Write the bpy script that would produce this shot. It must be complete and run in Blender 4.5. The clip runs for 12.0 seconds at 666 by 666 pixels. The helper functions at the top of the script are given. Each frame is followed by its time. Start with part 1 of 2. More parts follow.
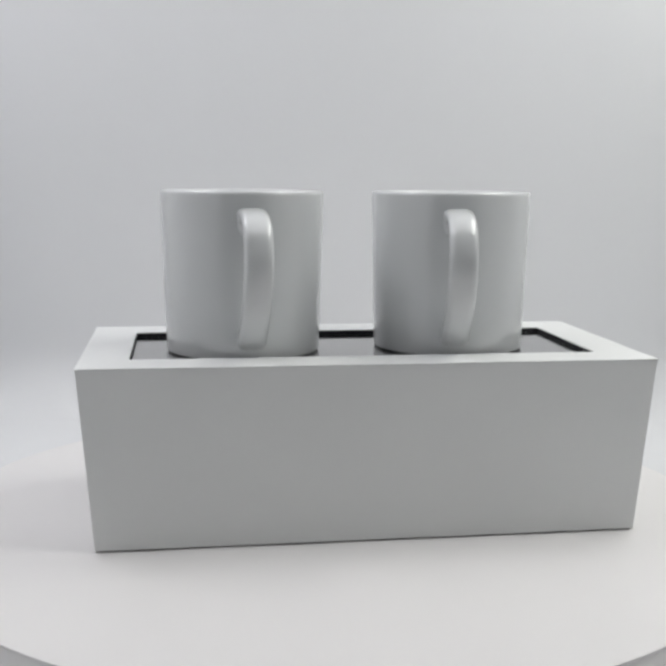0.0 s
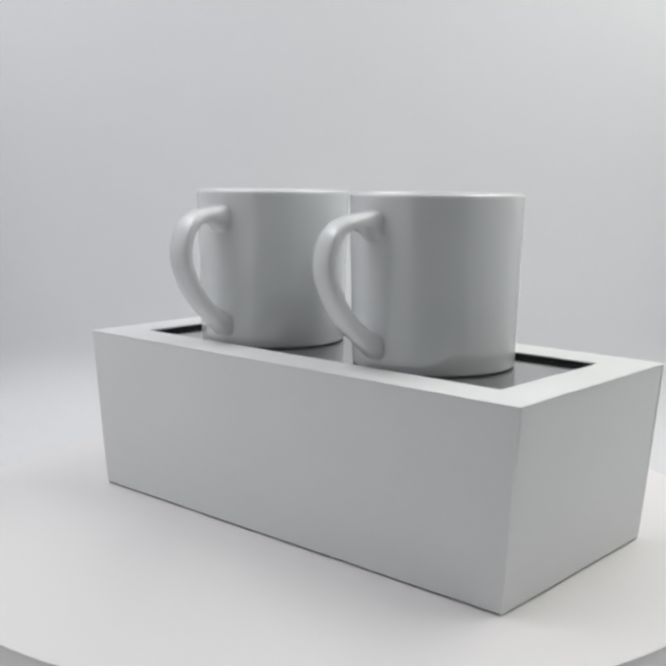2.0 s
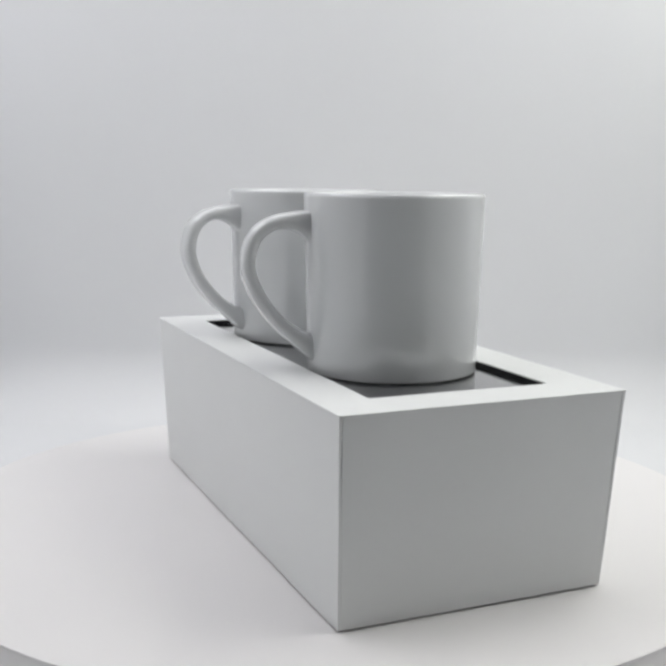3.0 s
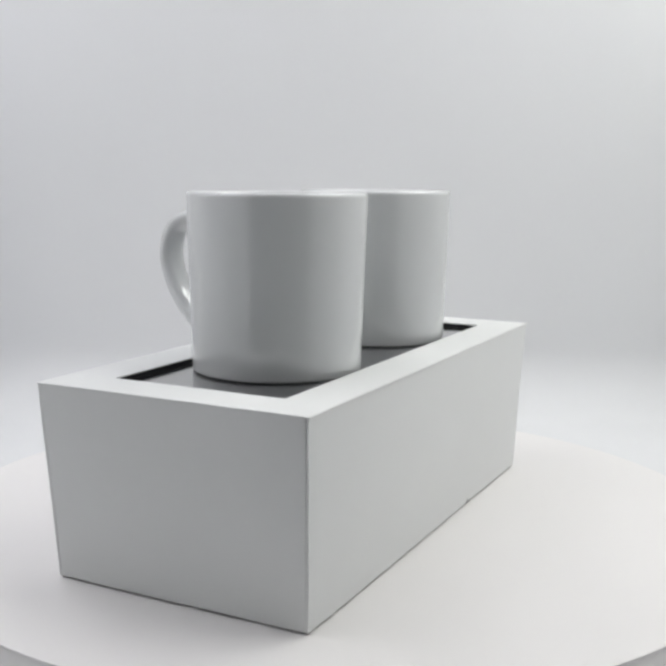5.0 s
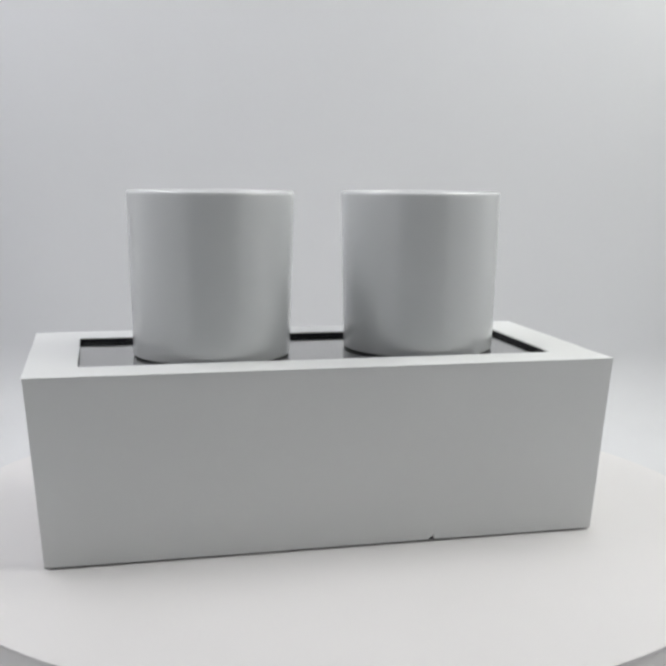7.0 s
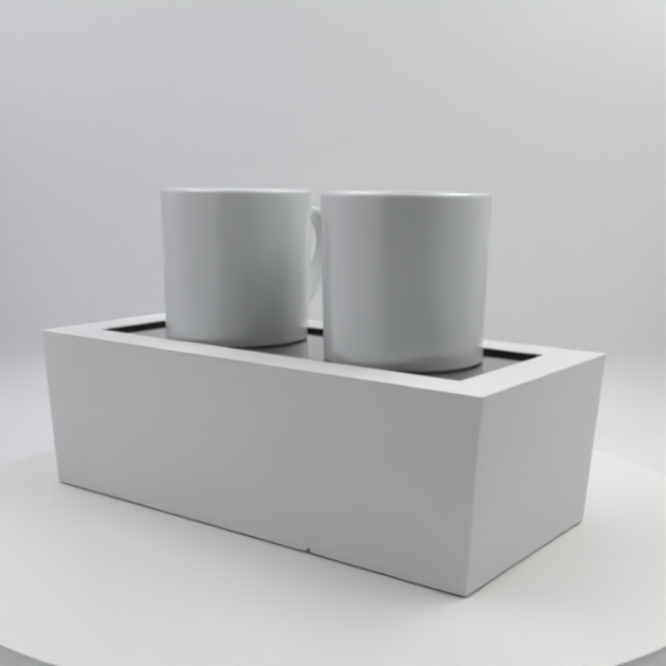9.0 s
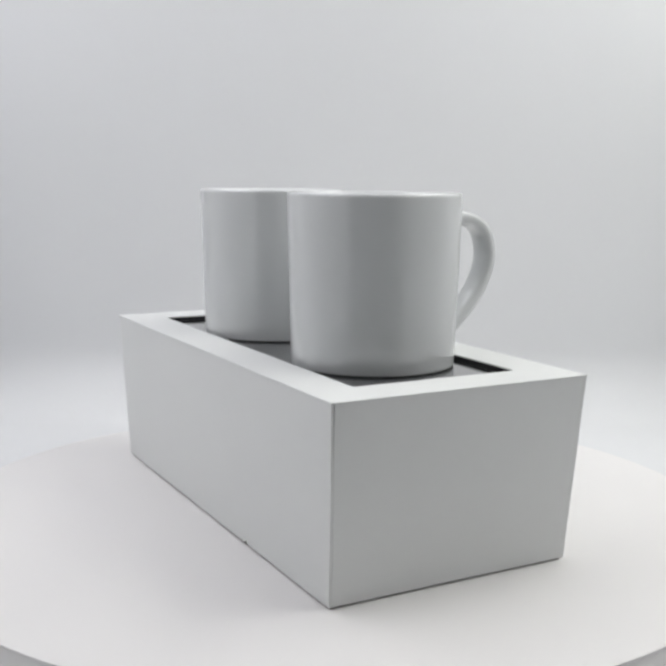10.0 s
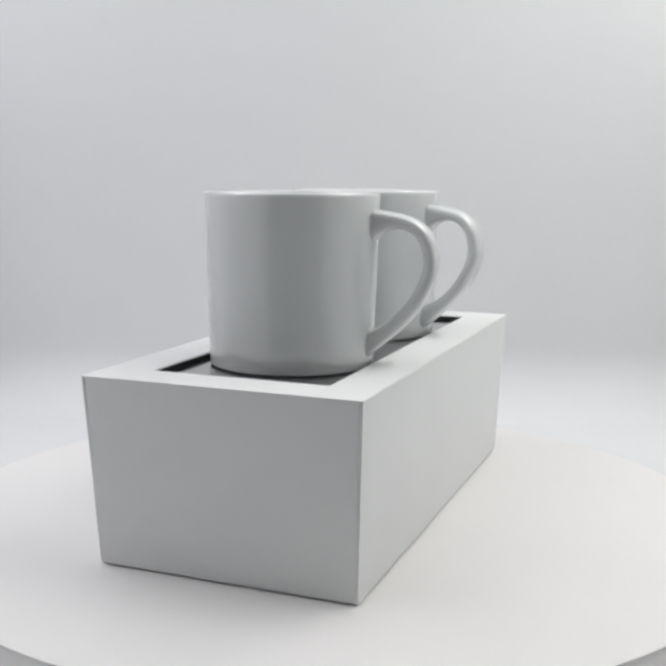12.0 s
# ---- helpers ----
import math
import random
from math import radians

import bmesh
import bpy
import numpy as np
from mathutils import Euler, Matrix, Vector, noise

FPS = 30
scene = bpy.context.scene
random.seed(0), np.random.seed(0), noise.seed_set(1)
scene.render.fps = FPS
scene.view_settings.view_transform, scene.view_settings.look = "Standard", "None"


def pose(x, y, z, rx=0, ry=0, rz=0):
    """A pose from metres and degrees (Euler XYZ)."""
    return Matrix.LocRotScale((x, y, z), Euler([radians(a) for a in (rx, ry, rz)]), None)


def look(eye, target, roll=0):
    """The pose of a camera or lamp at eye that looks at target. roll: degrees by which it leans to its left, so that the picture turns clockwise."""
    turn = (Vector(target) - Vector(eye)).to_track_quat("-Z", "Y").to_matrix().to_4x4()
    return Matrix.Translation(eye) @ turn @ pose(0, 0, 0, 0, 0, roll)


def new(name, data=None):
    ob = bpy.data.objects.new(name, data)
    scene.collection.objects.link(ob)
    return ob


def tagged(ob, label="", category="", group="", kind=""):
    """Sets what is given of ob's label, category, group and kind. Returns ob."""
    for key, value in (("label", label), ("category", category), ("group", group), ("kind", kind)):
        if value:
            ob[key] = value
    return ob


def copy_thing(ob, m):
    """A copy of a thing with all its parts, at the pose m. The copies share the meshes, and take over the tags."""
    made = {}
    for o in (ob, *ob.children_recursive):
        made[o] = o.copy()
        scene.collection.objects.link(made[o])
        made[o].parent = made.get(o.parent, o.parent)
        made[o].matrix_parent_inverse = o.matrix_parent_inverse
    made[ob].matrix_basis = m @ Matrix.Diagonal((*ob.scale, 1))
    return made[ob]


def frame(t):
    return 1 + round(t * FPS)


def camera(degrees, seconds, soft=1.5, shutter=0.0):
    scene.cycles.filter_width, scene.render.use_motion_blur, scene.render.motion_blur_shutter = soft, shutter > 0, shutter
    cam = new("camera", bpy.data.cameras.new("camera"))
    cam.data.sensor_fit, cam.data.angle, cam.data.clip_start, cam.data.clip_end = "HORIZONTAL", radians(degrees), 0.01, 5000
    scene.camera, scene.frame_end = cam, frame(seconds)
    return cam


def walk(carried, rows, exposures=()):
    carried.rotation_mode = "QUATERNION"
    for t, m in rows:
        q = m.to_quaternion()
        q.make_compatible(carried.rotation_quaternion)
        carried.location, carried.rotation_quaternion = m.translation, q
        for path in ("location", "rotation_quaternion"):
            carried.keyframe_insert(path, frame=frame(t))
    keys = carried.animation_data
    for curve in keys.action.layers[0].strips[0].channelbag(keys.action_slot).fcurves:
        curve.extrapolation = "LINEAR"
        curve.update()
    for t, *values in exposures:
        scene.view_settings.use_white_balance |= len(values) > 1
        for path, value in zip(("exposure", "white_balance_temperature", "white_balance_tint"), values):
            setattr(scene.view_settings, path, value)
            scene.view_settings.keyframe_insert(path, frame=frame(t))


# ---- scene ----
# A gift box with two mugs turns on a platter in a small white photo tent; the camera stands still.

# camera
EYE = Vector((0.0, -0.5101, 0.1695))
PITCH = radians(8.78)
AIM = EYE + Vector((0.0013, math.cos(PITCH), -math.sin(PITCH)))
cam = camera(36.46, 12.0, soft=3.4)
STAND = look(EYE, AIM, 0.52)
walk(cam, [(0.0, STAND), (12.0, STAND)], exposures=[
    (0.0, -0.15), (0.5, -0.11), (1.0, -0.10), (1.5, -0.10), (2.0, -0.09), (2.5, -0.02), (3.0, -0.02), (3.2, 0.22), (4.0, 0.18), (4.5, 0.08), (4.8, 0.02), (5.0, 0.01), (5.2, -0.06), (5.5, -0.23), (6.0, -0.20),
    (6.5, -0.16), (7.0, -0.12), (9.0, -0.10), (9.5, -0.10), (10.0, 0.00), (10.5, 0.07), (11.0, 0.01), (11.5, -0.01), (12.0, -0.01)])

# world: the dim room in front of the open tent
world = bpy.data.worlds.new("room")
world.use_nodes = True
scene.world = world
world.node_tree.nodes["Background"].inputs[0].default_value = (0.80, 0.88, 0.95, 1)
world.node_tree.nodes["Background"].inputs[1].default_value = 0.02


def area_lamp(name, eye, target, wide, deep, watts, tint):
    data = bpy.data.lights.new(name, "AREA")
    data.shape, data.size, data.size_y, data.energy, data.color = "RECTANGLE", wide, deep, watts, tint
    ob = new(name, data)
    ob.matrix_world = look(eye, target)
    return ob


# the tent's lamps: a panel under the ceiling and a strip along the upper edge of each side
area_lamp("ceiling_lamp", (0.03, -0.02, 0.69), (0.03, -0.0199, 0.0), 0.66, 0.46, 0.74, (0.985, 0.975, 1.0))
area_lamp("lamp_strip_west", (-0.345, -0.005, 0.60), (-0.20, -0.005, 0.0), 0.50, 0.14, 1.04, (0.957, 0.96, 1.0))
area_lamp("lamp_strip_east", (0.345, -0.005, 0.60), (0.21, -0.005, 0.0), 0.50, 0.14, 1.58, (0.985, 1.0, 0.94))

# sizes, in metres
BOX_L, BOX_W, BOX_H = 0.270, 0.1265, 0.0855
LEAN_END, LEAN_SIDE = 0.0064, 0.0032  # the ends and the sides lean in towards the foot
RIM = 0.0228            # width of the lid's frame round the window
BOX_X, BOX_Y = 0.0128, 0.0032
PANEL_Z = 0.0830        # the black insert's upper face
MUG_TOP, MUG_FOOT = 0.1627, PANEL_Z
MUG_R_TOP, MUG_R_PANEL = 0.0404, 0.0382
DISC_R, DISC_H = 0.2025, 0.010
NICK = 0.048            # where the back panel's lower edge is nicked, along the panel
MUGS = ((-0.0577, -0.0006, 2.8), (0.0486, 0.0003, -9.0))


# ---- materials ----
def material(name, colour, rough, vary=0.03, scale=40.0, bump=0.02, fine=900.0, spec=0.5, coat=0.0, coat_rough=0.05, coat_ior=1.5):
    m = bpy.data.materials.new(name)
    m.use_nodes = True
    nt = m.node_tree
    n, link = nt.nodes, nt.links
    b = n["Principled BSDF"]
    tc = n.new("ShaderNodeTexCoord")
    big = n.new("ShaderNodeTexNoise")
    big.inputs["Scale"].default_value, big.inputs["Detail"].default_value = scale, 4.0
    small = n.new("ShaderNodeTexNoise")
    small.inputs["Scale"].default_value, small.inputs["Detail"].default_value = fine, 3.0
    link.new(tc.outputs["Object"], big.inputs["Vector"])
    link.new(tc.outputs["Object"], small.inputs["Vector"])
    add = n.new("ShaderNodeMath")
    add.operation = "MULTIPLY_ADD"
    add.inputs[1].default_value = 0.35
    link.new(small.outputs["Fac"], add.inputs[0])
    link.new(big.outputs["Fac"], add.inputs[2])
    ramp = n.new("ShaderNodeValToRGB")
    lo = tuple(c * (1 - vary) for c in colour)
    hi = tuple(min(1.0, c * (1 + vary)) for c in colour)
    ramp.color_ramp.elements[0].position, ramp.color_ramp.elements[1].position = 0.35, 1.0
    ramp.color_ramp.elements[0].color, ramp.color_ramp.elements[1].color = (*lo, 1), (*hi, 1)
    link.new(add.outputs[0], ramp.inputs["Fac"])
    link.new(ramp.outputs["Color"], b.inputs["Base Color"])
    mr = n.new("ShaderNodeMapRange")
    mr.inputs["To Min"].default_value, mr.inputs["To Max"].default_value = rough * 0.85, min(1.0, rough * 1.15)
    link.new(big.outputs["Fac"], mr.inputs["Value"])
    link.new(mr.outputs["Result"], b.inputs["Roughness"])
    b.inputs["Specular IOR Level"].default_value = spec
    b.inputs["Coat Weight"].default_value, b.inputs["Coat Roughness"].default_value = coat, coat_rough
    b.inputs["Coat IOR"].default_value = coat_ior
    if bump:
        bp = n.new("ShaderNodeBump")
        bp.inputs["Strength"].default_value, bp.inputs["Distance"].default_value = bump, 0.001
        link.new(add.outputs[0], bp.inputs["Height"])
        link.new(bp.outputs["Normal"], b.inputs["Normal"])
    return m


CARD = material("white_card", (0.78, 0.787, 0.785), 0.6, 0.02, 14.0, 0.06, 700.0, spec=0.25)
BLACK = material("black_insert", (0.034, 0.034, 0.038), 0.12, 0.15, 30.0, 0.002, 500.0, spec=1.0, coat=1.0, coat_rough=0.03, coat_ior=1.8)
BLACK_MATT = material("black_card", (0.012, 0.012, 0.013), 0.7, 0.2, 60.0, 0.05)
GLAZE = material("white_glaze", (0.648, 0.661, 0.668), 0.4, 0.01, 18.0, 0.002, 60.0, spec=0.5, coat=1.0, coat_rough=0.125, coat_ior=1.65)
PLATTER = material("white_platter", (0.833, 0.814, 0.811), 0.45, 0.015, 9.0, 0.03, 600.0, spec=0.3)
SWEEP = material("white_backdrop", (0.752, 0.757, 0.772), 0.8, 0.015, 5.0, 0.04, 300.0, spec=0.2)
TENT = material("white_tent_cloth", (0.89, 0.892, 0.895), 0.85, 0.02, 8.0, 0.08, 800.0, spec=0.2)


# ---- mesh helpers ----
def mesh_of(name, bm, mat, smooth=False):
    bmesh.ops.recalc_face_normals(bm, faces=bm.faces)
    me = bpy.data.meshes.new(name)
    bm.to_mesh(me)
    bm.free()
    me.materials.append(mat)
    if smooth:
        for f in me.polygons:
            f.use_smooth = True
        me.set_sharp_from_angle(angle=radians(40))
    return me


def part(name, bm, mat, parent, label="", smooth=False):
    ob = new(name, mesh_of(name, bm, mat, smooth))
    ob.parent = parent
    if label:
        ob["label"] = label
    return ob


def structure(name, bm, mat, label, category, smooth=False):
    return tagged(new(name, mesh_of(name, bm, mat, smooth)), label, category, kind="structure")


def box_bm(x0, x1, y0, y1, z0, z1, bevel=0.0):
    bm = bmesh.new()
    v = [bm.verts.new((x, y, z)) for x in (x0, x1) for y in (y0, y1) for z in (z0, z1)]
    for q in ((0, 1, 3, 2), (4, 6, 7, 5), (0, 4, 5, 1), (2, 3, 7, 6), (0, 2, 6, 4), (1, 5, 7, 3)):
        bm.faces.new([v[i] for i in q])
    if bevel:
        bmesh.ops.bevel(bm, geom=bm.edges[:], offset=bevel, segments=2, affect="EDGES")
    return bm


def lathe(profile, steps=128):
    """A solid of revolution about z from (radius, z) pairs."""
    bm = bmesh.new()
    rings = []
    for r, z in profile:
        if r < 1e-6:
            rings.append([bm.verts.new((0, 0, z))])
        else:
            rings.append([bm.verts.new((r * math.cos(2 * math.pi * i / steps), r * math.sin(2 * math.pi * i / steps), z)) for i in range(steps)])
    for a, b in zip(rings, rings[1:]):
        for i in range(steps):
            j = (i + 1) % steps
            q = [a[i % len(a)], a[j % len(a)], b[j % len(b)], b[i % len(b)]]
            q = list(dict.fromkeys(q))
            if len(q) > 2:
                bm.faces.new(q)
    return bm


# ---- the tent ----
HALF, FRONT, BACK, TOP, FLOOR_Z = 0.40, -0.44, 0.258, 0.70, -DISC_H
CURVE = 0.05
OPEN_W, OPEN_E = -0.25, 0.34  # the sides of the tent's open front, set for the mugs' dark stripe


def backdrop():
    """One white sheet: floor, curve and back wall."""
    line = [(FRONT - 0.02, FLOOR_Z), (-0.2, FLOOR_Z), (0.0, FLOOR_Z), (BACK - CURVE, FLOOR_Z)]
    for i in range(1, 17):
        a = math.pi / 2 * i / 16
        line.append((BACK - CURVE + CURVE * math.sin(a), FLOOR_Z + CURVE * (1 - math.cos(a))))
    line += [(BACK, 0.3), (BACK, 0.5), (BACK, TOP)]
    bm = bmesh.new()
    rows = []
    for y, z in line:
        rows.append([bm.verts.new((x * HALF, y, z)) for x in (-1, -0.5, 0, 0.5, 1)])
    for a, b in zip(rows, rows[1:]):
        for i in range(4):
            bm.faces.new((a[i], a[i + 1], b[i + 1], b[i]))
    ob = structure("backdrop", bm, SWEEP, "seamless white sheet curving up behind the turntable", "backdrop", True)
    ob.modifiers.new("thickness", "SOLIDIFY").thickness = 0.001


def tent():
    backdrop()
    for name, x in (("wall_west", -HALF), ("wall_east", HALF)):
        s = 1 if x > 0 else -1
        bm = box_bm(min(x + s * 0.003, x + s * 0.009), max(x + s * 0.003, x + s * 0.009), FRONT, BACK + 0.012, FLOOR_Z - 0.01, TOP + 0.02)
        structure(name, bm, TENT, "plain white cloth side of the photo tent", "wall")
    # unseen flaps, added to shape the mugs' reflections and the light from the front
    for name, x0, x1 in (("wall_southwest", -HALF, OPEN_W), ("wall_southeast", OPEN_E, HALF)):
        structure(name, box_bm(x0, x1, FRONT, FRONT + 0.006, FLOOR_Z + 0.002, TOP), TENT, "plain white flap out of view, added to narrow the opening mirrored in the mugs", "wall")
    bm = box_bm(-HALF, HALF, FRONT, BACK + 0.012, TOP + 0.004, TOP + 0.01)
    structure("ceiling", bm, TENT, "plain white cloth top of the photo tent", "ceiling")


# ---- turntable ----
def turntable():
    e, plate = 0.0004, 0.0010
    prof = [(0.0, 0.0), (0.10, 0.0), (0.17, 0.0), (DISC_R - e, 0.0)]
    for i in range(1, 7):
        a = math.pi / 2 * i / 6
        prof.append((DISC_R - e + e * math.sin(a), -e + e * math.cos(a)))
    prof += [(DISC_R, -plate + 0.0003), (DISC_R - 0.0003, -plate), (0.0, -plate)]
    r = DISC_R - 0.0005
    drum = [(0.0, -plate), (r, -plate), (r + 0.0028, -DISC_H + 0.0004), (r + 0.0024, -DISC_H), (0.0, -DISC_H)]
    ob = new("turntable")
    part("platter", lathe(prof, 256), PLATTER, ob, smooth=True)
    part("drum", lathe(drum, 256), PLATTER, ob, "smooth white flared side under the platter", smooth=True)
    return tagged(ob, "round white turntable with a smooth thin-edged platter", "turntable")


# ---- gift box ----
def wall_panel(x0, x1, thick, z0, z1, lean, lean_ends, notch=None, seed=0, part_a=0.0, part_b=0.0):
    """An upright board in the plane y = 0 (outside at -y), leaning in by lean at its foot and narrower there by lean_ends
    at each end, with slightly wavy faces. part_a, part_b: how much further each end stops short at the top."""
    nx, nz = 30, 10
    cols = [i / nx for i in range(nx + 1)]
    if notch is not None:
        mid = (notch - x0 - lean_ends) / (x1 - x0 - 2 * lean_ends)
        cols = sorted(cols + [mid - 0.011, mid - 0.002, mid + 0.001, mid + 0.002])
        nx = len(cols) - 1
    bm = bmesh.new()
    grids = []
    for side in (0, 1):
        g = []
        for k in range(nz + 1):
            w = k / nz
            z = z0 + (z1 - z0) * w
            inset, short = lean * (1 - z / BOX_H), lean_ends * (1 - z / BOX_H)
            row = []
            for i, u in enumerate(cols):
                xa, xb = x0 + short + part_a * w, x1 - short - part_b * w
                x = xa + (xb - xa) * u
                wave = 0.00025 * noise.noise(Vector((x * 25 + seed * 7.3, z * 30, seed)))
                edge = 0.00012 if (i in (0, nx)) and side == 0 else 0.0
                zz = z
                if notch is not None and k == 0 and -0.001 < u - mid < 0.0015:
                    zz += 0.0026
                elif notch is not None and k == 0 and -0.003 < u - mid < 0:
                    zz += 0.0016
                row.append(bm.verts.new((x, inset + wave + edge + side * thick, zz)))
            g.append(row)
        grids.append(g)
    a, b = grids
    for k in range(nz):
        for i in range(nx):
            bm.faces.new((a[k][i], a[k][i + 1], a[k + 1][i + 1], a[k + 1][i]))
            bm.faces.new((b[k][i], b[k + 1][i], b[k + 1][i + 1], b[k][i + 1]))
    for i in range(nx):
        bm.faces.new((a[0][i], b[0][i], b[0][i + 1], a[0][i + 1]))
        bm.faces.new((a[nz][i], a[nz][i + 1], b[nz][i + 1], b[nz][i]))
    for k in range(nz):
        bm.faces.new((a[k][0], a[k + 1][0], b[k + 1][0], b[k][0]))
        bm.faces.new((a[k][nx], b[k][nx], b[k + 1][nx], a[k + 1][nx]))
    return bm


def turned(bm, m):
    bmesh.ops.transform(bm, matrix=m, verts=bm.verts)
    return bm


def window_frame():
    """The lid's top: a flat frame round the window."""
    bm = bmesh.new()
    hx, hy, t = BOX_L / 2 + 0.0003, BOX_W / 2 + 0.0003, 0.0006
    loops = []
    for ax, ay in ((hx, hy), (hx - RIM, hy - RIM)):
        ring = []
        pts = [(-ax, -ay), (ax, -ay), (ax, ay), (-ax, ay)]
        for (xa, ya), (xb, yb) in zip(pts, pts[1:] + pts[:1]):
            for i in range(14):
                f = i / 14
                x, y = xa + (xb - xa) * f, ya + (yb - ya) * f
                wob = 0.00035 * noise.noise(Vector((x * 40, y * 40, 3.1)))
                ring.append((x + wob, y + wob))
        loops.append(ring)
    n = len(loops[0])
    vs = [[bm.verts.new((x, y, BOX_H - d)) for x, y in ring] for ring in loops for d in (0.0, t)]
    ot, ob_, it, ib = vs
    for i in range(n):
        j = (i + 1) % n
        bm.faces.new((ot[i], ot[j], it[j], it[i]))
        bm.faces.new((ob_[i], ib[i], ib[j], ob_[j]))
        bm.faces.new((ot[i], ob_[i], ob_[j], ot[j]))
        bm.faces.new((it[i], it[j], ib[j], ib[i]))
    bmesh.ops.recalc_face_normals(bm, faces=bm.faces)
    sharp = [e for e in bm.edges if e.calc_face_angle(0) > 0.8]
    bmesh.ops.bevel(bm, geom=sharp, offset=0.0002, segments=2, affect="EDGES")
    return bm


def gift_box():
    ob = new("gift_box")
    T, Z0, Z1 = 0.0011, 0.0010, BOX_H - 0.0006
    hx, hy = BOX_L / 2, BOX_W / 2
    # the long boards run through; the end boards butt between them, each joint open by a width of its own
    g, e = 0.0001, T + 0.0001
    part("side_panel", turned(wall_panel(-hx + g, hx - g, T, Z0, Z1, LEAN_SIDE, LEAN_END, seed=1), pose(0, -hy, 0)), CARD, ob)
    part("side_panel", turned(wall_panel(-hx + g, hx - g, T, Z0, Z1, LEAN_SIDE, LEAN_END, notch=NICK, seed=2), pose(0, hy, 0, 0, 0, 180)), CARD, ob,
         "white card side with a small nick in its lower edge")
    part("end_panel", turned(wall_panel(-hy + e, hy - e, T, Z0, Z1, LEAN_END, LEAN_SIDE, seed=3, part_a=0.0003, part_b=0.0004), pose(hx, 0, 0, 0, 0, 90)), CARD, ob)
    part("end_panel", turned(wall_panel(-hy + e, hy - e, T, Z0, Z1, LEAN_END, LEAN_SIDE, seed=4, part_a=0.0003, part_b=0.0001), pose(-hx, 0, 0, 0, 0, -90)), CARD, ob)
    part("window_frame", window_frame(), CARD, ob, "flat white card frame round the open window")
    ex, ey = hx - RIM + 0.0016, hy - RIM + 0.0016
    part("insert_panel", box_bm(-ex, ex, -ey, ey, PANEL_Z - 0.0015, PANEL_Z), BLACK, ob, "glossy black insert panel")
    # black upstand between insert and frame, one strip a side
    ix, iy, t = hx - RIM, hy - RIM, 0.0012
    top = BOX_H - 0.0007
    for x0, x1, y0, y1 in ((-ix - t, ix + t, iy + 0.0002, iy + t), (-ix - t, ix + t, -iy - t, -iy - 0.0002),
                           (ix + 0.0002, ix + t, -iy, iy), (-ix - t, -ix - 0.0002, -iy, iy)):
        part("upstand", box_bm(x0, x1, y0, y1, PANEL_Z + 0.0001, top), BLACK_MATT, ob, "black card upstand")
    c, d = LEAN_END + 0.003, LEAN_SIDE + 0.003
    # unseen filler, added so that no light passes through the open joints
    part("light_block", box_bm(-hx + c, hx - c, -hy + d, hy - d, 0.002, PANEL_Z - 0.002), BLACK_MATT, ob, "unseen black block added inside the box to keep light out of the joints")
    # black colour stands in for the shadow line under the walls
    part("shade_base", box_bm(-hx + c, hx - c, -hy + d, hy - d, 0.0, 0.0015), BLACK_MATT, ob, "underside coloured black for the shadow in the gap below the walls")
    return tagged(ob, "white card gift box with a window frame and black insert", "gift box")


# ---- mugs ----
def mug_body():
    top, foot = MUG_TOP - MUG_FOOT, 0.0
    slope = (MUG_R_TOP - MUG_R_PANEL) / (MUG_TOP - PANEL_Z)
    rad = lambda z: MUG_R_TOP - slope * (top - z)
    prof = [(0.0, 0.0012), (0.0305, 0.0012), (0.0315, 0.0), (0.0352, 0.0), (0.0357, 0.0002), (0.0361, 0.0003)]
    e = 0.0013
    for i in range(0, 6):
        a = math.pi / 2 * i / 5
        prof.append((rad(0.002) - e + e * math.sin(a), 0.0003 + e - e * math.cos(a)))
    for z in (0.007, 0.014, 0.03, 0.05, 0.065, top - 0.006, top - 0.0022):
        prof.append((rad(z), z))
    w = 0.0034
    rc = rad(top) - w / 2
    for i in range(1, 9):
        a = math.pi * i / 8
        prof.append((rc + w / 2 * math.cos(a), top - 0.0017 + 0.0017 * math.sin(a)))
    for z in (0.055, 0.03, 0.012):
        prof.append((rad(z) - w - 0.0002, z))
    prof += [(0.0325, 0.0065), (0.028, 0.0050), (0.0, 0.0050)]
    return lathe(prof, 160)


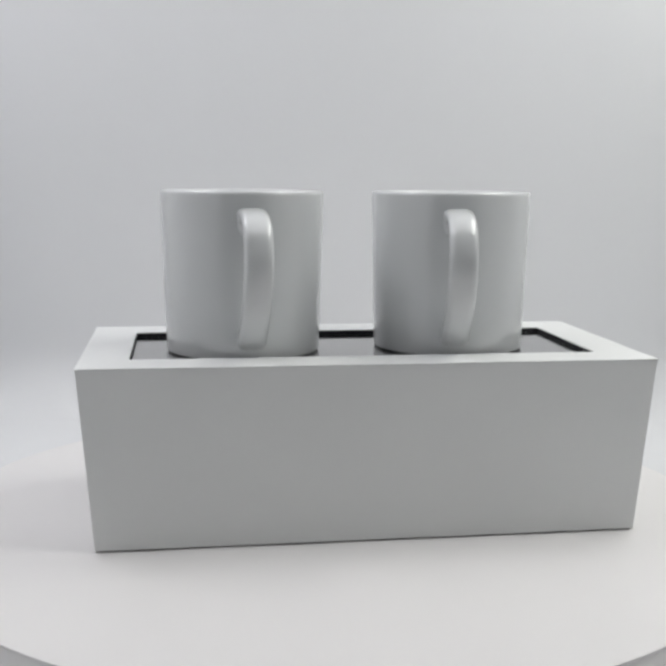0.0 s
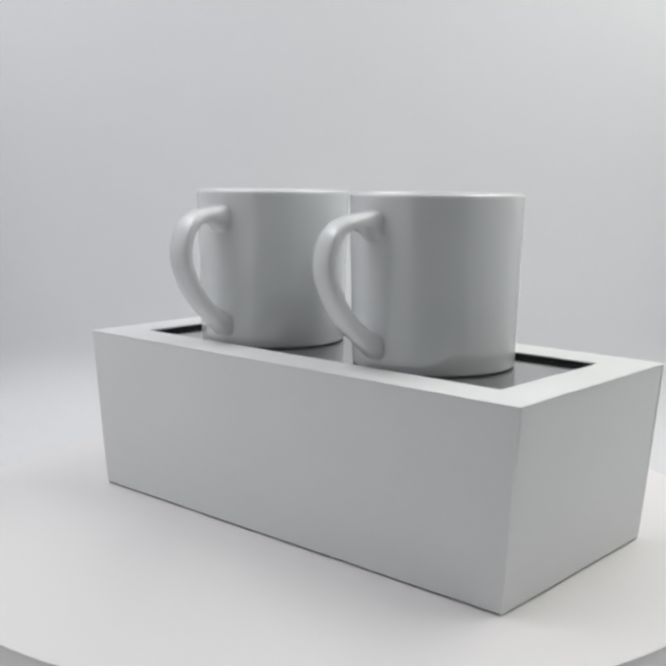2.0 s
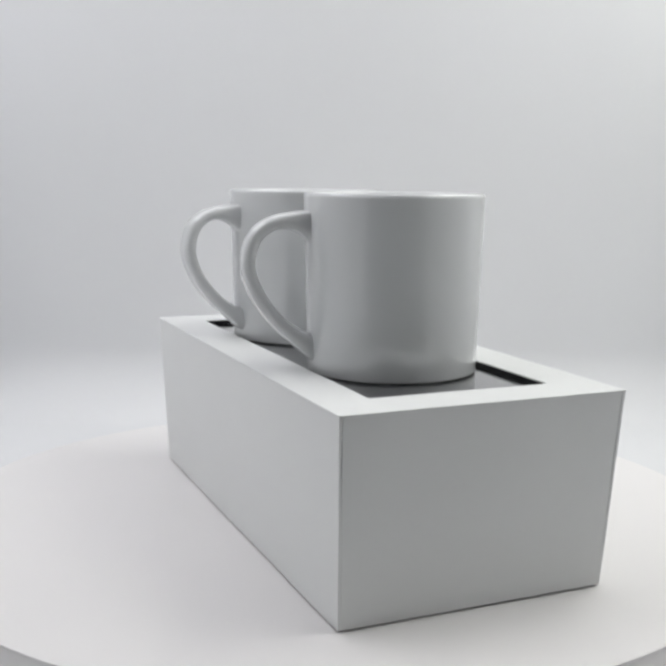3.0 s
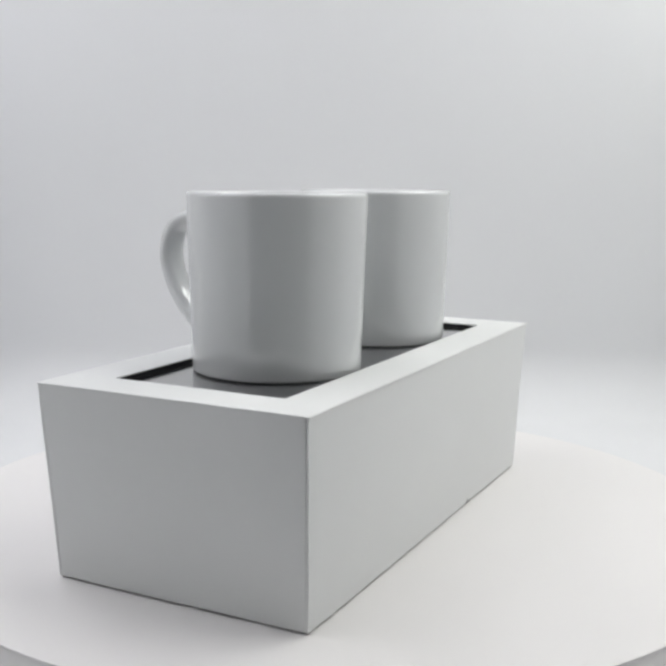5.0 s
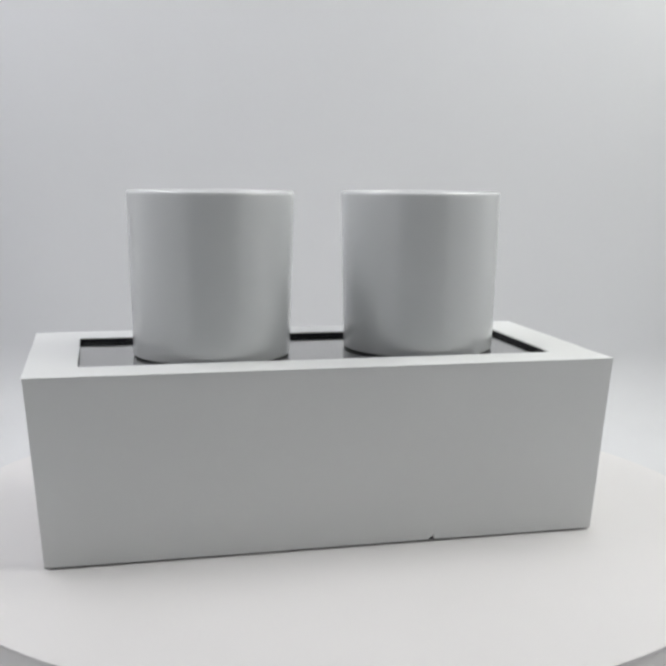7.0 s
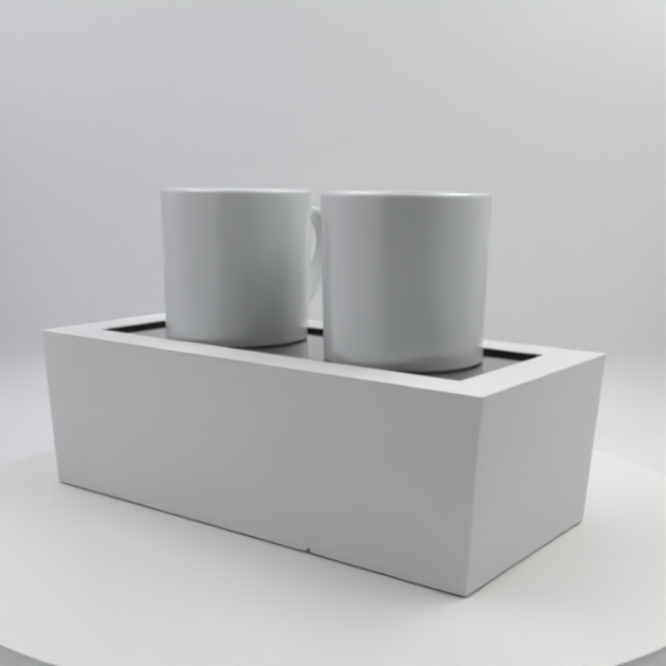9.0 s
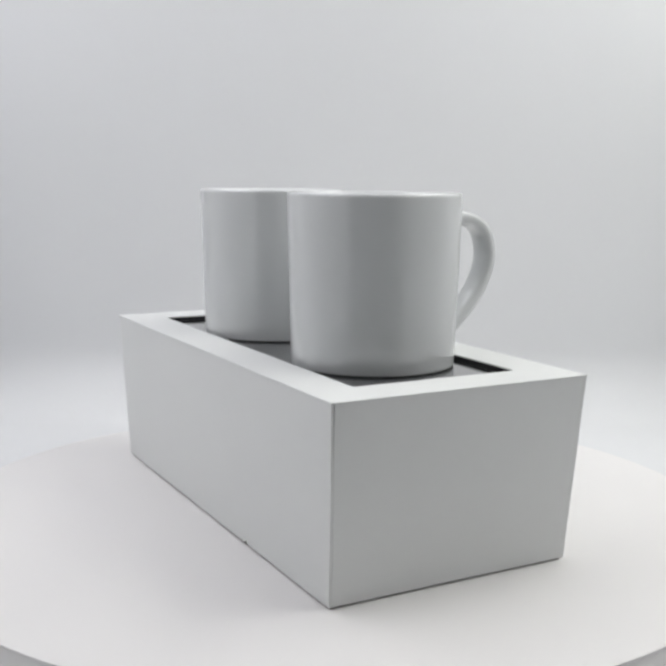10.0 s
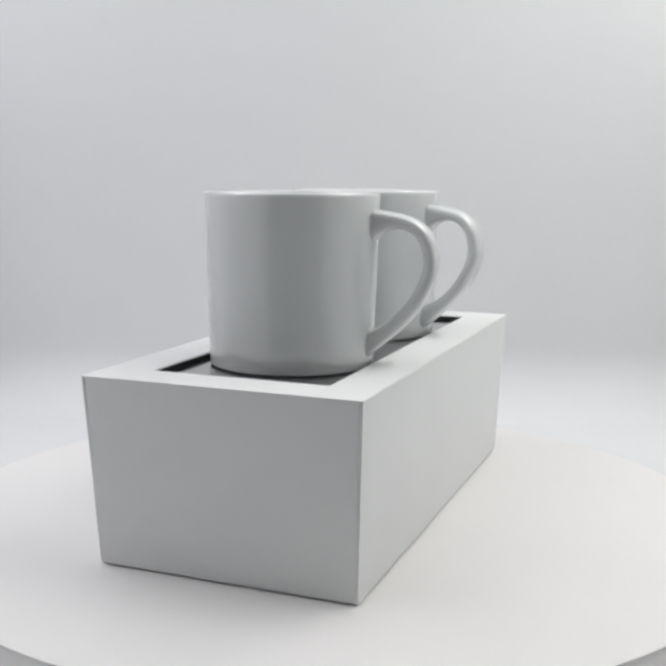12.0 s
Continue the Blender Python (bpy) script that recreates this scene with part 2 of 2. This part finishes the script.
def mug_handle():
    """A flat rounded strap swept along a curve in the mug's -y half-plane."""
    way = [(-0.0030, 0.0684), (0.0041, 0.0683), (0.0125, 0.0671), (0.0188, 0.0646), (0.0236, 0.0597), (0.0261, 0.0529), (0.0265, 0.0466),
           (0.0247, 0.0396), (0.0208, 0.0315), (0.0146, 0.0236), (0.0078, 0.0172), (0.0020, 0.0124), (-0.0030, 0.0085)]
    # Catmull-Rom through the way
    pts = []
    P = [way[0]] + way + [way[-1]]
    for i in range(1, len(P) - 2):
        p0, p1, p2, p3 = (np.array(P[k]) for k in (i - 1, i, i + 1, i + 2))
        for s in range(6):
            u = s / 6
            pts.append(0.5 * (2 * p1 + (p2 - p0) * u + (2 * p0 - 5 * p1 + 4 * p2 - p3) * u * u + (3 * p1 - p0 - 3 * p2 + p3) * u ** 3))
    pts.append(np.array(way[-1]))
    n = len(pts)
    bm = bmesh.new()
    rings = []
    slope = (MUG_R_TOP - MUG_R_PANEL) / (MUG_TOP - PANEL_Z)
    for i, p in enumerate(pts):
        d = pts[min(i + 1, n - 1)] - pts[max(i - 1, 0)]
        d = d / np.hypot(*d)
        nrm = np.array((-d[1], d[0]))
        u = i / (n - 1)
        head, tail = max(0.0, 1 - u / 0.20) ** 2, max(0.0, 1 - (1 - u) / 0.24) ** 2
        wide, thick = 0.0066 * (1 + 0.14 * head + 0.10 * tail), 0.0029 + 0.0006 * u
        inner, outer = thick + 0.0115 * head + 0.0068 * tail, thick + 0.0012 * head + 0.0006 * tail
        ring = []
        for k in range(20):
            a = 2 * math.pi * k / 20
            ca, sa = math.cos(a), math.sin(a)
            cx = wide * math.copysign(abs(ca) ** 0.62, ca)
            cn = (outer if sa > 0 else inner) * math.copysign(abs(sa) ** 0.75, sa)
            q = p + nrm * cn
            z = q[1]
            r = MUG_R_TOP - slope * (MUG_TOP - MUG_FOOT - z) + q[0]
            ring.append(bm.verts.new((cx, -r, z)))
        rings.append(ring)
    for a, b in zip(rings, rings[1:]):
        for k in range(20):
            bm.faces.new((a[k], a[(k + 1) % 20], b[(k + 1) % 20], b[k]))
    bm.faces.new(rings[0])
    bm.faces.new(rings[-1])
    return bm


def mug():
    ob = new("mug")
    part("body", mug_body(), GLAZE, ob, smooth=True)
    part("handle", mug_handle(), GLAZE, ob, smooth=True)
    return tagged(ob, "plain white glazed ceramic mug standing on the box's black insert", "mug", "mugs in the gift box")


tent()
table = turntable()
box = gift_box()
mug_a = mug()
mug_b = copy_thing(mug_a, Matrix.Identity(4))


# ---- movement ----
def turn_at(t):
    """The platter's turn in degrees: it runs clockwise, seen from above, at a nearly even pace."""
    return 8.41 - 25.1532 * t + 0.01847 * t * t - 0.000148 * t ** 3


def motions():
    times = [i * 0.25 for i in range(49)]
    spin = lambda t: pose(0, 0, 0, 0, 0, turn_at(t))
    walk(table, [(t, spin(t)) for t in times])
    walk(box, [(t, spin(t) @ pose(BOX_X, BOX_Y, 0)) for t in times])
    for ob, (mx, my, az) in ((mug_a, MUGS[0]), (mug_b, MUGS[1])):
        walk(ob, [(t, spin(t) @ pose(BOX_X + mx, BOX_Y + my, MUG_FOOT, 0, 0, az)) for t in times])


motions()
